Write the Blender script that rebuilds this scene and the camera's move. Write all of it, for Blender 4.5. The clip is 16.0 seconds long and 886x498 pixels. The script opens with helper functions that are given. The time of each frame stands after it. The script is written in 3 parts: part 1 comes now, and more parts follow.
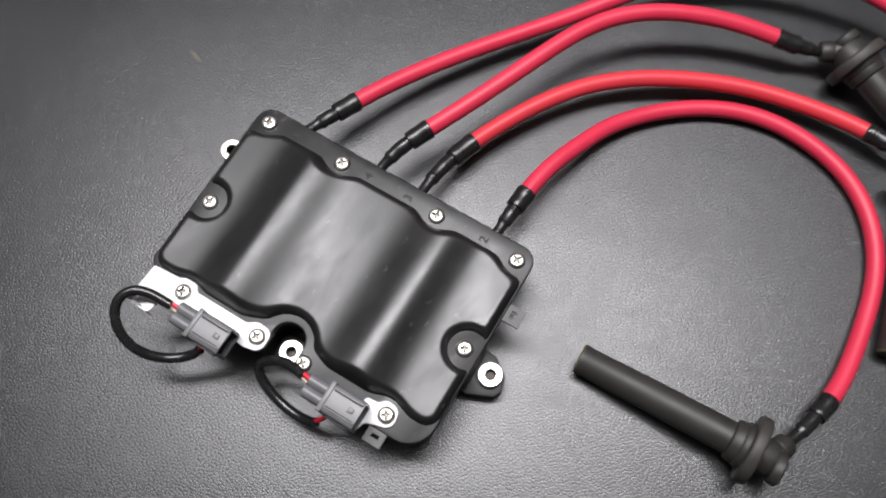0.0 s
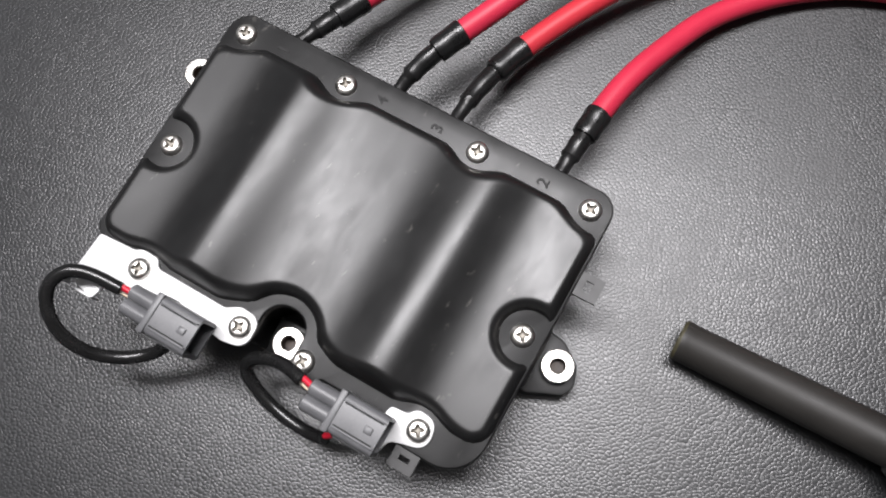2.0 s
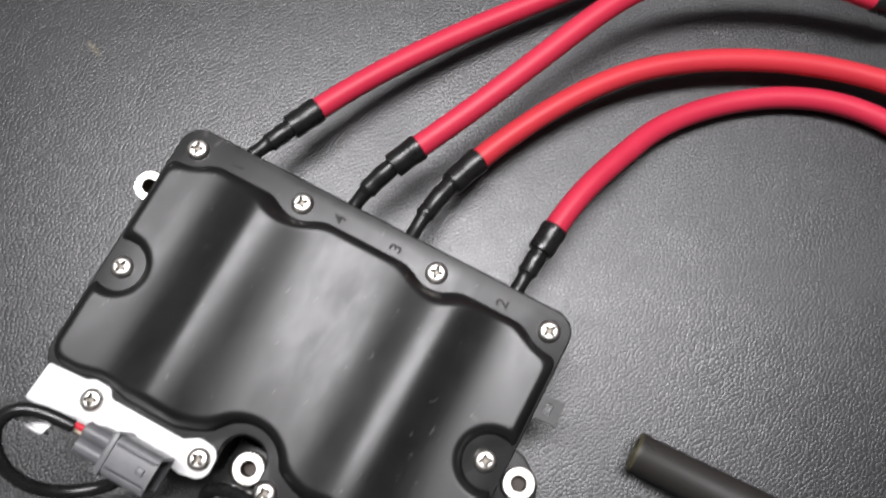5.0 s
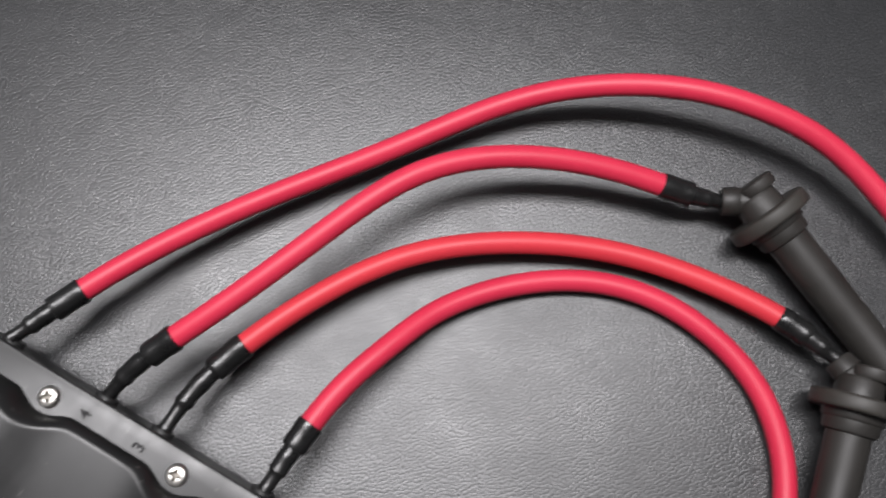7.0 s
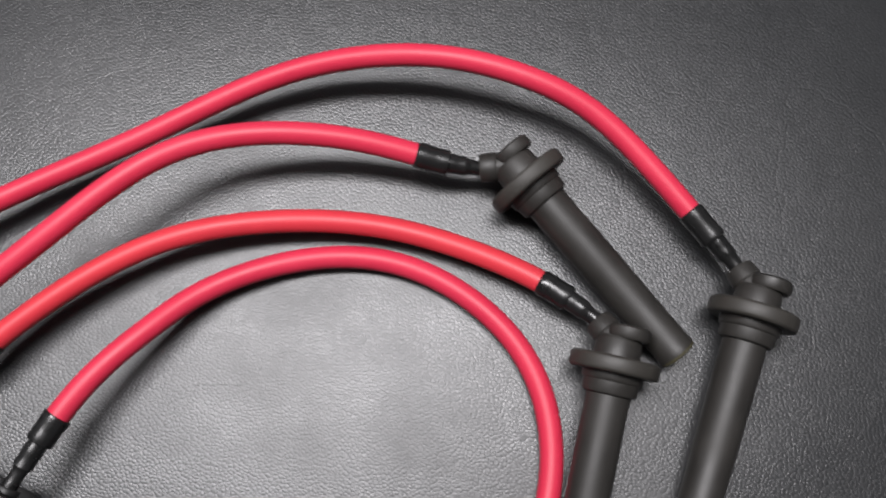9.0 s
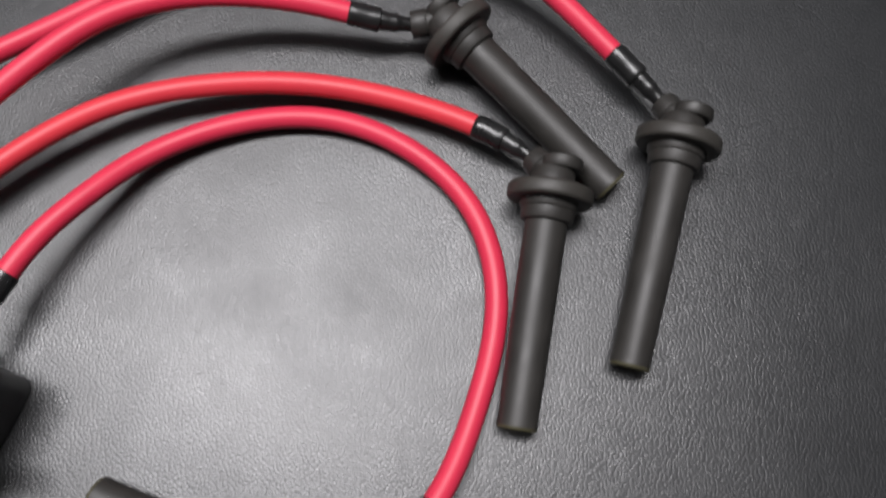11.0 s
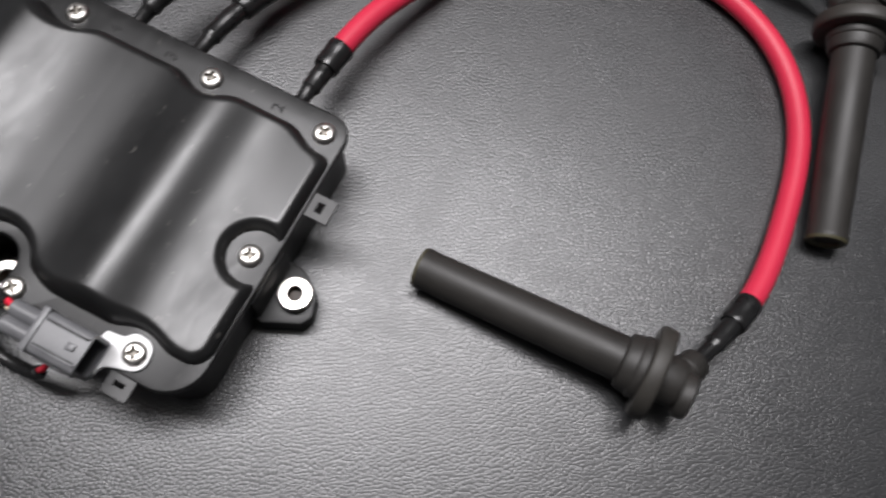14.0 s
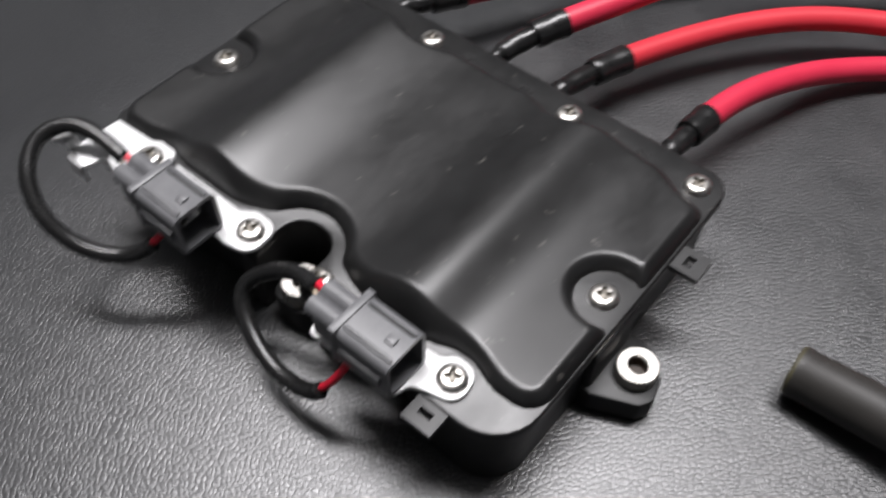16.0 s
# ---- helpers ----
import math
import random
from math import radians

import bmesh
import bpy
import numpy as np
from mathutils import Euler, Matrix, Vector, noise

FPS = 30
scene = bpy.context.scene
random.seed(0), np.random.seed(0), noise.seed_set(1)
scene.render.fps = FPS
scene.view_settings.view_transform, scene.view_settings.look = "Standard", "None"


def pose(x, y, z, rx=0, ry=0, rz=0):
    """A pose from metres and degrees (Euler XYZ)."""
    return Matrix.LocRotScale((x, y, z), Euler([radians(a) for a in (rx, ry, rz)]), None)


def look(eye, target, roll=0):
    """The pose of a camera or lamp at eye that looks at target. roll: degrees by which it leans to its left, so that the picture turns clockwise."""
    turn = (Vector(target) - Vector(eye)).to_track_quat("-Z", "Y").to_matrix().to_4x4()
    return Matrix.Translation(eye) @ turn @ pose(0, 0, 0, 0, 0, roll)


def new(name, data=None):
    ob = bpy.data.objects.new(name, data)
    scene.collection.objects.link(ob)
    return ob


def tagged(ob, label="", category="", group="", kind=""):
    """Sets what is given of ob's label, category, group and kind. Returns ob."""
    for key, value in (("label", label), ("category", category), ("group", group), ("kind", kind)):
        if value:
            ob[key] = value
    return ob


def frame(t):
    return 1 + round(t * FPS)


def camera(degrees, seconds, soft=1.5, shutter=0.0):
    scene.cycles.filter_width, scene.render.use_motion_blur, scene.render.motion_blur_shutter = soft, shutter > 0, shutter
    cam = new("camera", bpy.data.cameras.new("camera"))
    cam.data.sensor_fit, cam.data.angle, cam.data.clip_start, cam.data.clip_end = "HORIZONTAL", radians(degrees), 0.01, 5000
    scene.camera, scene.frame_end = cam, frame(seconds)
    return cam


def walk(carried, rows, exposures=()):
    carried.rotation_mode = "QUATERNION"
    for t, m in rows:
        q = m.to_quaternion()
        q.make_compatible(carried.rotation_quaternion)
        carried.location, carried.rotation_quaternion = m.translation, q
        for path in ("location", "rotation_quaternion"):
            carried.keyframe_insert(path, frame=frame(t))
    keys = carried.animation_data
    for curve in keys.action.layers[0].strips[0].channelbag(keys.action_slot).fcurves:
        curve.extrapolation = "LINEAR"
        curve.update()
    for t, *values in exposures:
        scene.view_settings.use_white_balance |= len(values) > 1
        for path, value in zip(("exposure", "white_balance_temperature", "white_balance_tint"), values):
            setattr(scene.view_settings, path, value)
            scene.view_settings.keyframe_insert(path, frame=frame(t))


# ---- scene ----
cam = camera(55.0, 16.0, soft=2.1, shutter=0.6)
PATH = [
    (0, (0.1130, -0.0774, 0.4215), (0.0410, 0.0288, 0.0426), -3.33),
    (0.5, (0.1052, -0.0657, 0.3890), (0.0302, 0.0304, 0.0080), -7.52),
    (1, (0.0969, -0.0552, 0.3571), (0.0219, 0.0325, -0.0259), -10.42),
    (1.5, (0.0888, -0.0452, 0.3294), (0.0152, 0.0323, -0.0560), -13.69),
    (2, (0.0860, -0.0424, 0.3191), (0.0162, 0.0258, -0.0688), -16.43),
    (2.5, (0.0863, -0.0461, 0.3235), (0.0156, 0.0243, -0.0638), -15.90),
    (3, (0.0892, -0.0461, 0.3236), (0.0168, 0.0272, -0.0629), -15.40),
    (3.2, (0.0903, -0.0477, 0.3228), (0.0165, 0.0282, -0.0630), -15.08),
    (5.3, (0.0539, 0.0037, 0.3319), (0.0163, 0.0858, -0.0577), 3.24),
    (5.5, (0.0583, 0.0137, 0.3325), (0.0197, 0.0946, -0.0573), 2.81),
    (6, (0.0723, 0.0445, 0.3363), (0.0304, 0.1214, -0.0540), 1.14),
    (6.5, (0.0873, 0.0786, 0.3439), (0.0417, 0.1524, -0.0466), -1.84),
    (7, (0.1067, 0.1025, 0.3415), (0.0592, 0.1781, -0.0484), -2.63),
    (7.5, (0.1327, 0.1170, 0.3410), (0.0834, 0.1931, -0.0486), -3.93),
    (8, (0.1559, 0.1283, 0.3369), (0.1081, 0.2064, -0.0525), -3.35),
    (8.5, (0.1724, 0.1327, 0.3324), (0.1262, 0.2141, -0.0565), -2.42),
    (8.7, (0.1804, 0.1363, 0.3329), (0.1349, 0.2160, -0.0564), -2.92),
    (10.8, (0.2280, 0.0834, 0.3246), (0.1884, 0.1852, -0.0602), 1.34),
    (11, (0.2300, 0.0729, 0.3248), (0.1940, 0.1740, -0.0605), 2.85),
    (11.5, (0.2364, 0.0406, 0.3229), (0.2042, 0.1439, -0.0622), 4.88),
    (12, (0.2226, 0.0122, 0.3183), (0.1968, 0.1170, -0.0668), 8.39),
    (12.5, (0.2049, -0.0085, 0.3166), (0.1826, 0.1004, -0.0677), 11.11),
    (13, (0.1971, -0.0155, 0.3135), (0.1782, 0.0958, -0.0702), 13.85),
    (13.5, (0.1731, -0.0366, 0.3085), (0.1469, 0.0783, -0.0737), 12.60),
    (14, (0.1545, -0.0585, 0.3014), (0.1171, 0.0613, -0.0784), 9.91),
    (14.5, (0.1372, -0.0835, 0.2915), (0.0864, 0.0518, -0.0815), 7.19),
    (15, (0.1168, -0.1014, 0.2728), (0.0516, 0.0486, -0.0923), 5.17),
    (15.2, (0.1078, -0.1073, 0.2679), (0.0369, 0.0509, -0.0925), 5.40),
    (15.5, (0.1038, -0.1146, 0.2536), (0.0153, 0.0567, -0.0968), 4.73),
    (15.8, (0.1100, -0.1210, 0.2320), (-0.0010, 0.0411, -0.0563), 1.90),
    (16, (0.1180, -0.1280, 0.2180), (-0.0100, 0.0298, -0.0547), 0.70),
]
EXPOSURES = [(0, 0.14), (3, 0.14), (6.5, 0.0), (8.5, 0.10), (11, 0.05), (12.5, -0.08), (14, -0.05), (15, -0.03), (15.5, 0.05), (16, 0.27)]
walk(cam, [(t, look(eye, target, roll)) for t, eye, target, roll in PATH], EXPOSURES)

# ---- world, lamp, exposure ----
world = bpy.data.worlds.new("world")
scene.world = world
world.use_nodes = True
world.node_tree.nodes["Background"].inputs[0].default_value = (0.55, 0.6, 0.65, 1)
world.node_tree.nodes["Background"].inputs[1].default_value = 0.05

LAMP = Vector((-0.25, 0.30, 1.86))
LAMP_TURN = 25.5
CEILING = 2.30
# long lamp shines down; an added upward light fills the shadows off the ceiling
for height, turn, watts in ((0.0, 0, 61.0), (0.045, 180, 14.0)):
    lamp_data = bpy.data.lights.new("tube_light_and_fill", "AREA")
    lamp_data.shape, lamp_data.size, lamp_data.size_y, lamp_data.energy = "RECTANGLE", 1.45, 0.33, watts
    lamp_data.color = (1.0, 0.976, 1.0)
    lamp = new("tube_light_and_fill", lamp_data)
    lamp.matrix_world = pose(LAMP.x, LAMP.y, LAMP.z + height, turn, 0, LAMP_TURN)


# ---- materials ----
def node(tree, kind, **sets):
    n = tree.nodes.new(kind)
    for key, value in sets.items():
        n.inputs[key.replace("_", " ")].default_value = value
    return n


def ramp(tree, source, stops):
    n = tree.nodes.new("ShaderNodeValToRGB")
    while len(n.color_ramp.elements) < len(stops):
        n.color_ramp.elements.new(0.5)
    for e, (at, c) in zip(n.color_ramp.elements, stops):
        e.position, e.color = at, (*c, 1) if len(c) == 3 else c
    tree.links.new(source, n.inputs[0])
    return n.outputs[0]


def grey(v):
    return (v, v, v)


def surface(name, low, high, rough=(0.4, 0.5), metal=0.0, coarse=60.0, fine=900.0, bump=0.15, relief=0.0002, coat=0.0, specular=0.5):
    """A surface whose colour and gloss vary at two scales, with a fine relief."""
    m = bpy.data.materials.new(name)
    m.use_nodes = True
    t = m.node_tree
    shader = t.nodes["Principled BSDF"]
    co = t.nodes.new("ShaderNodeTexCoord").outputs["Object"]
    big = node(t, "ShaderNodeTexNoise", Scale=coarse, Detail=5.0, Roughness=0.6)
    small = node(t, "ShaderNodeTexNoise", Scale=fine, Detail=3.0, Roughness=0.6)
    for n in (big, small):
        t.links.new(co, n.inputs["Vector"])
    mix = t.nodes.new("ShaderNodeMath")
    mix.operation = "MULTIPLY_ADD"
    mix.inputs[1].default_value = 0.35
    t.links.new(small.outputs[0], mix.inputs[0])
    half = t.nodes.new("ShaderNodeMath")
    half.operation = "MULTIPLY"
    half.inputs[1].default_value = 0.65
    t.links.new(big.outputs[0], half.inputs[0])
    t.links.new(half.outputs[0], mix.inputs[2])
    t.links.new(ramp(t, mix.outputs[0], [(0.36, low), (0.64, high)]), shader.inputs["Base Color"])
    r = t.nodes.new("ShaderNodeMapRange")
    r.inputs["From Min"].default_value, r.inputs["From Max"].default_value = 0.35, 0.65
    r.inputs["To Min"].default_value, r.inputs["To Max"].default_value = rough
    t.links.new(mix.outputs[0], r.inputs["Value"])
    t.links.new(r.outputs[0], shader.inputs["Roughness"])
    shader.inputs["Metallic"].default_value = metal
    shader.inputs["Coat Weight"].default_value = coat
    shader.inputs["Specular IOR Level"].default_value = specular
    if bump:
        b = node(t, "ShaderNodeBump", Strength=bump, Distance=relief)
        t.links.new(small.outputs[0], b.inputs["Height"])
        t.links.new(b.outputs[0], shader.inputs["Normal"])
    return m


def leather_material():
    m = bpy.data.materials.new("black_leather")
    m.use_nodes = True
    t = m.node_tree
    shader = t.nodes["Principled BSDF"]
    co = t.nodes.new("ShaderNodeTexCoord").outputs["Object"]
    # the grain is bent by a slow warp, so that the pebbles run out into creases
    warp = node(t, "ShaderNodeTexNoise", Scale=90.0, Detail=1.5, Roughness=0.55)
    t.links.new(co, warp.inputs["Vector"])
    shift = t.nodes.new("ShaderNodeVectorMath")
    shift.operation = "MULTIPLY_ADD"
    shift.inputs[1].default_value = (0.0022, 0.0022, 0.0)
    t.links.new(warp.outputs["Color"], shift.inputs[0])
    t.links.new(co, shift.inputs[2])
    squeeze = t.nodes.new("ShaderNodeMapping")
    squeeze.inputs["Rotation"].default_value = (0, 0, radians(24))
    squeeze.inputs["Scale"].default_value = (1.0, 1.22, 1.0)
    t.links.new(shift.outputs[0], squeeze.inputs["Vector"])
    cells = node(t, "ShaderNodeTexVoronoi", Scale=640.0)
    cells.feature = "SMOOTH_F1"
    cells.inputs["Smoothness"].default_value = 0.3
    cells.voronoi_dimensions = "2D"
    edge = node(t, "ShaderNodeTexVoronoi", Scale=640.0)
    edge.feature = "DISTANCE_TO_EDGE"
    edge.voronoi_dimensions = "2D"
    crease = node(t, "ShaderNodeTexNoise", Scale=900.0, Detail=2.5, Roughness=0.5)
    for n in (cells, edge, crease):
        t.links.new(squeeze.outputs[0], n.inputs["Vector"])
    patch = node(t, "ShaderNodeTexNoise", Scale=9.0, Detail=6.0, Roughness=0.62)
    speck = node(t, "ShaderNodeTexNoise", Scale=420.0, Detail=2.0)
    for n in (patch, speck):
        t.links.new(co, n.inputs["Vector"])
    dome = ramp(t, cells.outputs["Distance"], [(0.0, grey(0.45)), (0.35, grey(0.32)), (0.75, grey(0))])
    rim = ramp(t, edge.outputs["Distance"], [(0.0, grey(0)), (0.06, grey(0.18)), (0.16, grey(0.66)), (0.28, grey(0.92)), (0.42, grey(1))])
    pebble_mix = t.nodes.new("ShaderNodeMath")
    pebble_mix.operation = "MULTIPLY_ADD"
    pebble_mix.inputs[1].default_value = 0.85
    t.links.new(rim, pebble_mix.inputs[0])
    t.links.new(dome, pebble_mix.inputs[2])
    pebble = pebble_mix.outputs[0]
    depth = t.nodes.new("ShaderNodeMath")
    depth.operation = "MULTIPLY_ADD"
    depth.inputs[1].default_value = 0.30
    t.links.new(crease.outputs[0], depth.inputs[0])
    t.links.new(pebble, depth.inputs[2])
    fold = node(t, "ShaderNodeTexVoronoi", Scale=16.0)
    fold.feature = "DISTANCE_TO_EDGE"
    fold.voronoi_dimensions = "2D"
    bend = t.nodes.new("ShaderNodeVectorMath")
    bend.operation = "MULTIPLY_ADD"
    bend.inputs[1].default_value = (0.05, 0.05, 0.0)
    slow = node(t, "ShaderNodeTexNoise", Scale=22.0, Detail=4.0, Roughness=0.6)
    t.links.new(co, slow.inputs["Vector"])
    t.links.new(slow.outputs["Color"], bend.inputs[0])
    t.links.new(co, bend.inputs[2])
    t.links.new(bend.outputs[0], fold.inputs["Vector"])
    line = ramp(t, fold.outputs["Distance"], [(0.0, grey(0)), (0.012, grey(1))])
    where = ramp(t, patch.outputs[0], [(0.45, grey(0)), (0.6, grey(0.9))])
    faint = t.nodes.new("ShaderNodeMath")
    faint.operation = "MULTIPLY"
    t.links.new(line, faint.inputs[0])
    t.links.new(where, faint.inputs[1])
    keep = t.nodes.new("ShaderNodeMath")
    keep.operation = "SUBTRACT"
    t.links.new(faint.outputs[0], keep.inputs[0])
    t.links.new(where, keep.inputs[1])
    total = t.nodes.new("ShaderNodeMath")
    total.operation = "ADD"
    t.links.new(depth.outputs[0], total.inputs[0])
    t.links.new(keep.outputs[0], total.inputs[1])
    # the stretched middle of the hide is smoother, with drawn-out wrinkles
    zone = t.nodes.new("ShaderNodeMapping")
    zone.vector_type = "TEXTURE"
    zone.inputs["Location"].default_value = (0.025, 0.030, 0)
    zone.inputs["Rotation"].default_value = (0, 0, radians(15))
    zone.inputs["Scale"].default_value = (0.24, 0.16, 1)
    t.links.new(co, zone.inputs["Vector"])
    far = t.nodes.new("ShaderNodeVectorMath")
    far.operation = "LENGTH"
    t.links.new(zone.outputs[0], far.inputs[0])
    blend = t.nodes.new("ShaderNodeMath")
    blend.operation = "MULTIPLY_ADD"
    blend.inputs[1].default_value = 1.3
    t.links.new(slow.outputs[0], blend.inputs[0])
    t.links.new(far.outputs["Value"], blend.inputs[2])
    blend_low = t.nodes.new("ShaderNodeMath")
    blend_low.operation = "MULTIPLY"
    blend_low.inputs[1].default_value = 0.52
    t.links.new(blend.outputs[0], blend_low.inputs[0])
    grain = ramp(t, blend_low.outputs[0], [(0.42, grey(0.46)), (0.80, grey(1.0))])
    draw = t.nodes.new("ShaderNodeMapping")
    draw.vector_type = "TEXTURE"
    draw.inputs["Rotation"].default_value = (0, 0, radians(48))
    draw.inputs["Scale"].default_value = (2.2, 1.0, 1.0)
    t.links.new(shift.outputs[0], draw.inputs["Vector"])
    wrinkle = node(t, "ShaderNodeTexNoise", Scale=950.0, Detail=2.0, Roughness=0.5)
    t.links.new(draw.outputs[0], wrinkle.inputs["Vector"])
    groove = ramp(t, wrinkle.outputs[0], [(0.40, grey(0)), (0.56, grey(0.75))])
    pebbled = t.nodes.new("ShaderNodeMath")
    pebbled.operation = "MULTIPLY"
    t.links.new(total.outputs[0], pebbled.inputs[0])
    t.links.new(grain, pebbled.inputs[1])
    ground_height = t.nodes.new("ShaderNodeMath")
    ground_height.operation = "ADD"
    t.links.new(pebbled.outputs[0], ground_height.inputs[0])
    smooth_part = ramp(t, blend_low.outputs[0], [(0.42, grey(0.80)), (0.80, grey(0.15))])
    drawn = t.nodes.new("ShaderNodeMath")
    drawn.operation = "MULTIPLY"
    t.links.new(groove, drawn.inputs[0])
    t.links.new(smooth_part, drawn.inputs[1])
    t.links.new(drawn.outputs[0], ground_height.inputs[1])
    b = node(t, "ShaderNodeBump", Strength=0.27, Distance=0.00023)
    t.links.new(ground_height.outputs[0], b.inputs["Height"])
    t.links.new(b.outputs[0], shader.inputs["Normal"])
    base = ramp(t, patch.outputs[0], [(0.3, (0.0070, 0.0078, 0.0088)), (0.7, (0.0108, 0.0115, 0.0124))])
    # worn middle of the hide is greyer: part of its broad highlight as colour
    highlight_lift = t.nodes.new("ShaderNodeMix")
    highlight_lift.data_type = "RGBA"
    highlight_lift_in = [i for i in highlight_lift.inputs if i.type == "RGBA"]
    highlight_lift_in[1].default_value = (0.019, 0.0187, 0.0195, 1)
    t.links.new(ramp(t, blend_low.outputs[0], [(0.45, grey(1.0)), (0.84, grey(0.0))]), highlight_lift.inputs[0])
    t.links.new(base, highlight_lift_in[0])
    base = [o for o in highlight_lift.outputs if o.type == "RGBA"][0]
    # a faint straw-coloured smear and a few dark specks
    spot = t.nodes.new("ShaderNodeMapping")
    spot.vector_type = "TEXTURE"
    spot.inputs["Location"].default_value = (-0.247, -0.0305, 0)
    spot.inputs["Rotation"].default_value = (0, 0, radians(-17))
    spot.inputs["Scale"].default_value = (0.0095, 0.0028, 1)
    t.links.new(shift.outputs[0], spot.inputs["Vector"])
    length = t.nodes.new("ShaderNodeVectorMath")
    length.operation = "LENGTH"
    t.links.new(spot.outputs[0], length.inputs[0])
    smear = ramp(t, length.outputs["Value"], [(0.15, grey(1.0)), (1.0, grey(0))])
    stain = t.nodes.new("ShaderNodeMix")
    stain.data_type = "RGBA"
    stain.inputs["B"].default_value = (0.20, 0.17, 0.08, 1)
    stain_in = [i for i in stain.inputs if i.type == "RGBA"]
    stain_in[1].default_value = (0.20, 0.17, 0.08, 1)
    t.links.new(smear, stain.inputs[0])
    t.links.new(base, stain_in[0])
    dark = t.nodes.new("ShaderNodeMix")
    dark.data_type, dark.blend_type = "RGBA", "MULTIPLY"
    dark_in = [i for i in dark.inputs if i.type == "RGBA"]
    dark.inputs[0].default_value = 1.0
    t.links.new([o for o in stain.outputs if o.type == "RGBA"][0], dark_in[0])
    t.links.new(ramp(t, speck.outputs[0], [(0.20, grey(0.35)), (0.27, grey(1))]), dark_in[1])
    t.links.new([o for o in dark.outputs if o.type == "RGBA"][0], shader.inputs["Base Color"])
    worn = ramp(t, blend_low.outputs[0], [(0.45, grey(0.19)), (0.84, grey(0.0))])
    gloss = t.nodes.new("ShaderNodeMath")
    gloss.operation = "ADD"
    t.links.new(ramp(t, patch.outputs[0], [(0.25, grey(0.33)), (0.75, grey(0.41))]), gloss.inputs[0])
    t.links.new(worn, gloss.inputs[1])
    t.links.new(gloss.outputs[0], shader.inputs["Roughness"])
    shader.inputs["Specular IOR Level"].default_value = 0.9
    return m


def streaked(m, low, high, turn, stretch, scale):
    """Gives a material long faint wipe marks in its gloss."""
    t = m.node_tree
    shader = t.nodes["Principled BSDF"]
    co = t.nodes.new("ShaderNodeTexCoord").outputs["Object"]
    draw = t.nodes.new("ShaderNodeMapping")
    draw.vector_type = "TEXTURE"
    draw.inputs["Rotation"].default_value = (0, 0, radians(turn))
    draw.inputs["Scale"].default_value = (stretch, 1.0, 1.0)
    t.links.new(co, draw.inputs["Vector"])
    wipe = node(t, "ShaderNodeTexNoise", Scale=scale, Detail=6.0, Roughness=0.65)
    t.links.new(draw.outputs[0], wipe.inputs["Vector"])
    t.links.new(ramp(t, wipe.outputs[0], [(0.33, grey(low)), (0.67, grey(high))]), shader.inputs["Roughness"])
    # sparse short pale scuffs
    scuff = node(t, "ShaderNodeTexNoise", Scale=scale * 5, Detail=3.0, Roughness=0.6)
    t.links.new(draw.outputs[0], scuff.inputs["Vector"])
    mix = t.nodes.new("ShaderNodeMix")
    mix.data_type = "RGBA"
    colours = [i for i in mix.inputs if i.type == "RGBA"]
    colours[1].default_value = (0.075, 0.072, 0.066, 1)
    t.links.new(shader.inputs["Base Color"].links[0].from_socket, colours[0])
    t.links.new(ramp(t, scuff.outputs[0], [(0.67, grey(0)), (0.76, grey(0.9))]), mix.inputs[0])
    t.links.new([o for o in mix.outputs if o.type == "RGBA"][0], shader.inputs["Base Color"])
    return m


LEATHER = leather_material()
PLASTIC = surface("black_cover_plastic", grey(0.007), grey(0.011), (0.35, 0.47), coarse=70, fine=1600, bump=0.10, relief=0.00006, specular=0.50)
streaked(PLASTIC, 0.30, 0.44, 80, 2.2, 60.0)
BASE = surface("black_base_plastic", grey(0.010), grey(0.016), (0.40, 0.52), coarse=80, fine=1500, bump=0.12, relief=0.00006)
GREY = surface("grey_connector_plastic", (0.100, 0.101, 0.106), (0.135, 0.136, 0.141), (0.36, 0.46), coarse=120, fine=1500, bump=0.08, relief=0.00005)
SILICONE = surface("red_silicone_sleeve", (0.50, 0.020, 0.052), (0.57, 0.027, 0.063), (0.42, 0.50), coarse=35, fine=1300, bump=0.10, relief=0.00006, specular=0.38)
SILICONE_ORANGE = surface("orange_red_silicone_sleeve", (0.51, 0.029, 0.044), (0.58, 0.033, 0.048), (0.42, 0.50), coarse=35, fine=1300, bump=0.10, relief=0.00006, specular=0.38)
SHRINK = surface("black_heat_shrink", grey(0.006), grey(0.011), (0.24, 0.38), coarse=140, fine=900, bump=0.25, relief=0.00025)
RUBBER = surface("dark_boot_rubber", (0.0150, 0.0138, 0.0122), (0.0235, 0.0215, 0.0190), (0.46, 0.60), coarse=55, fine=1400, bump=0.15, relief=0.00008)
SEAL = surface("brownish_seal_rubber", (0.023, 0.021, 0.0180), (0.034, 0.031, 0.0265), (0.50, 0.62), coarse=55, fine=1400, bump=0.15, relief=0.00008)
STEEL = surface("zinc_plated_steel", (0.50, 0.48, 0.445), (0.70, 0.68, 0.64), (0.24, 0.40), metal=1.0, coarse=160, fine=1500, bump=0.10, relief=0.00004)
ALLOY = surface("aluminium_plate", grey(0.66), grey(0.78), (0.38, 0.50), metal=0.2, coarse=90, fine=1600, bump=0.12, relief=0.00004)
CABLE = surface("black_vinyl_cable", grey(0.008), grey(0.012), (0.20, 0.30), coarse=120, fine=900, bump=0.10, relief=0.00006)
RED_WIRE = surface("red_vinyl_wire", (0.55, 0.010, 0.030), (0.62, 0.015, 0.040), (0.30, 0.38), coarse=120, fine=900, bump=0.05)
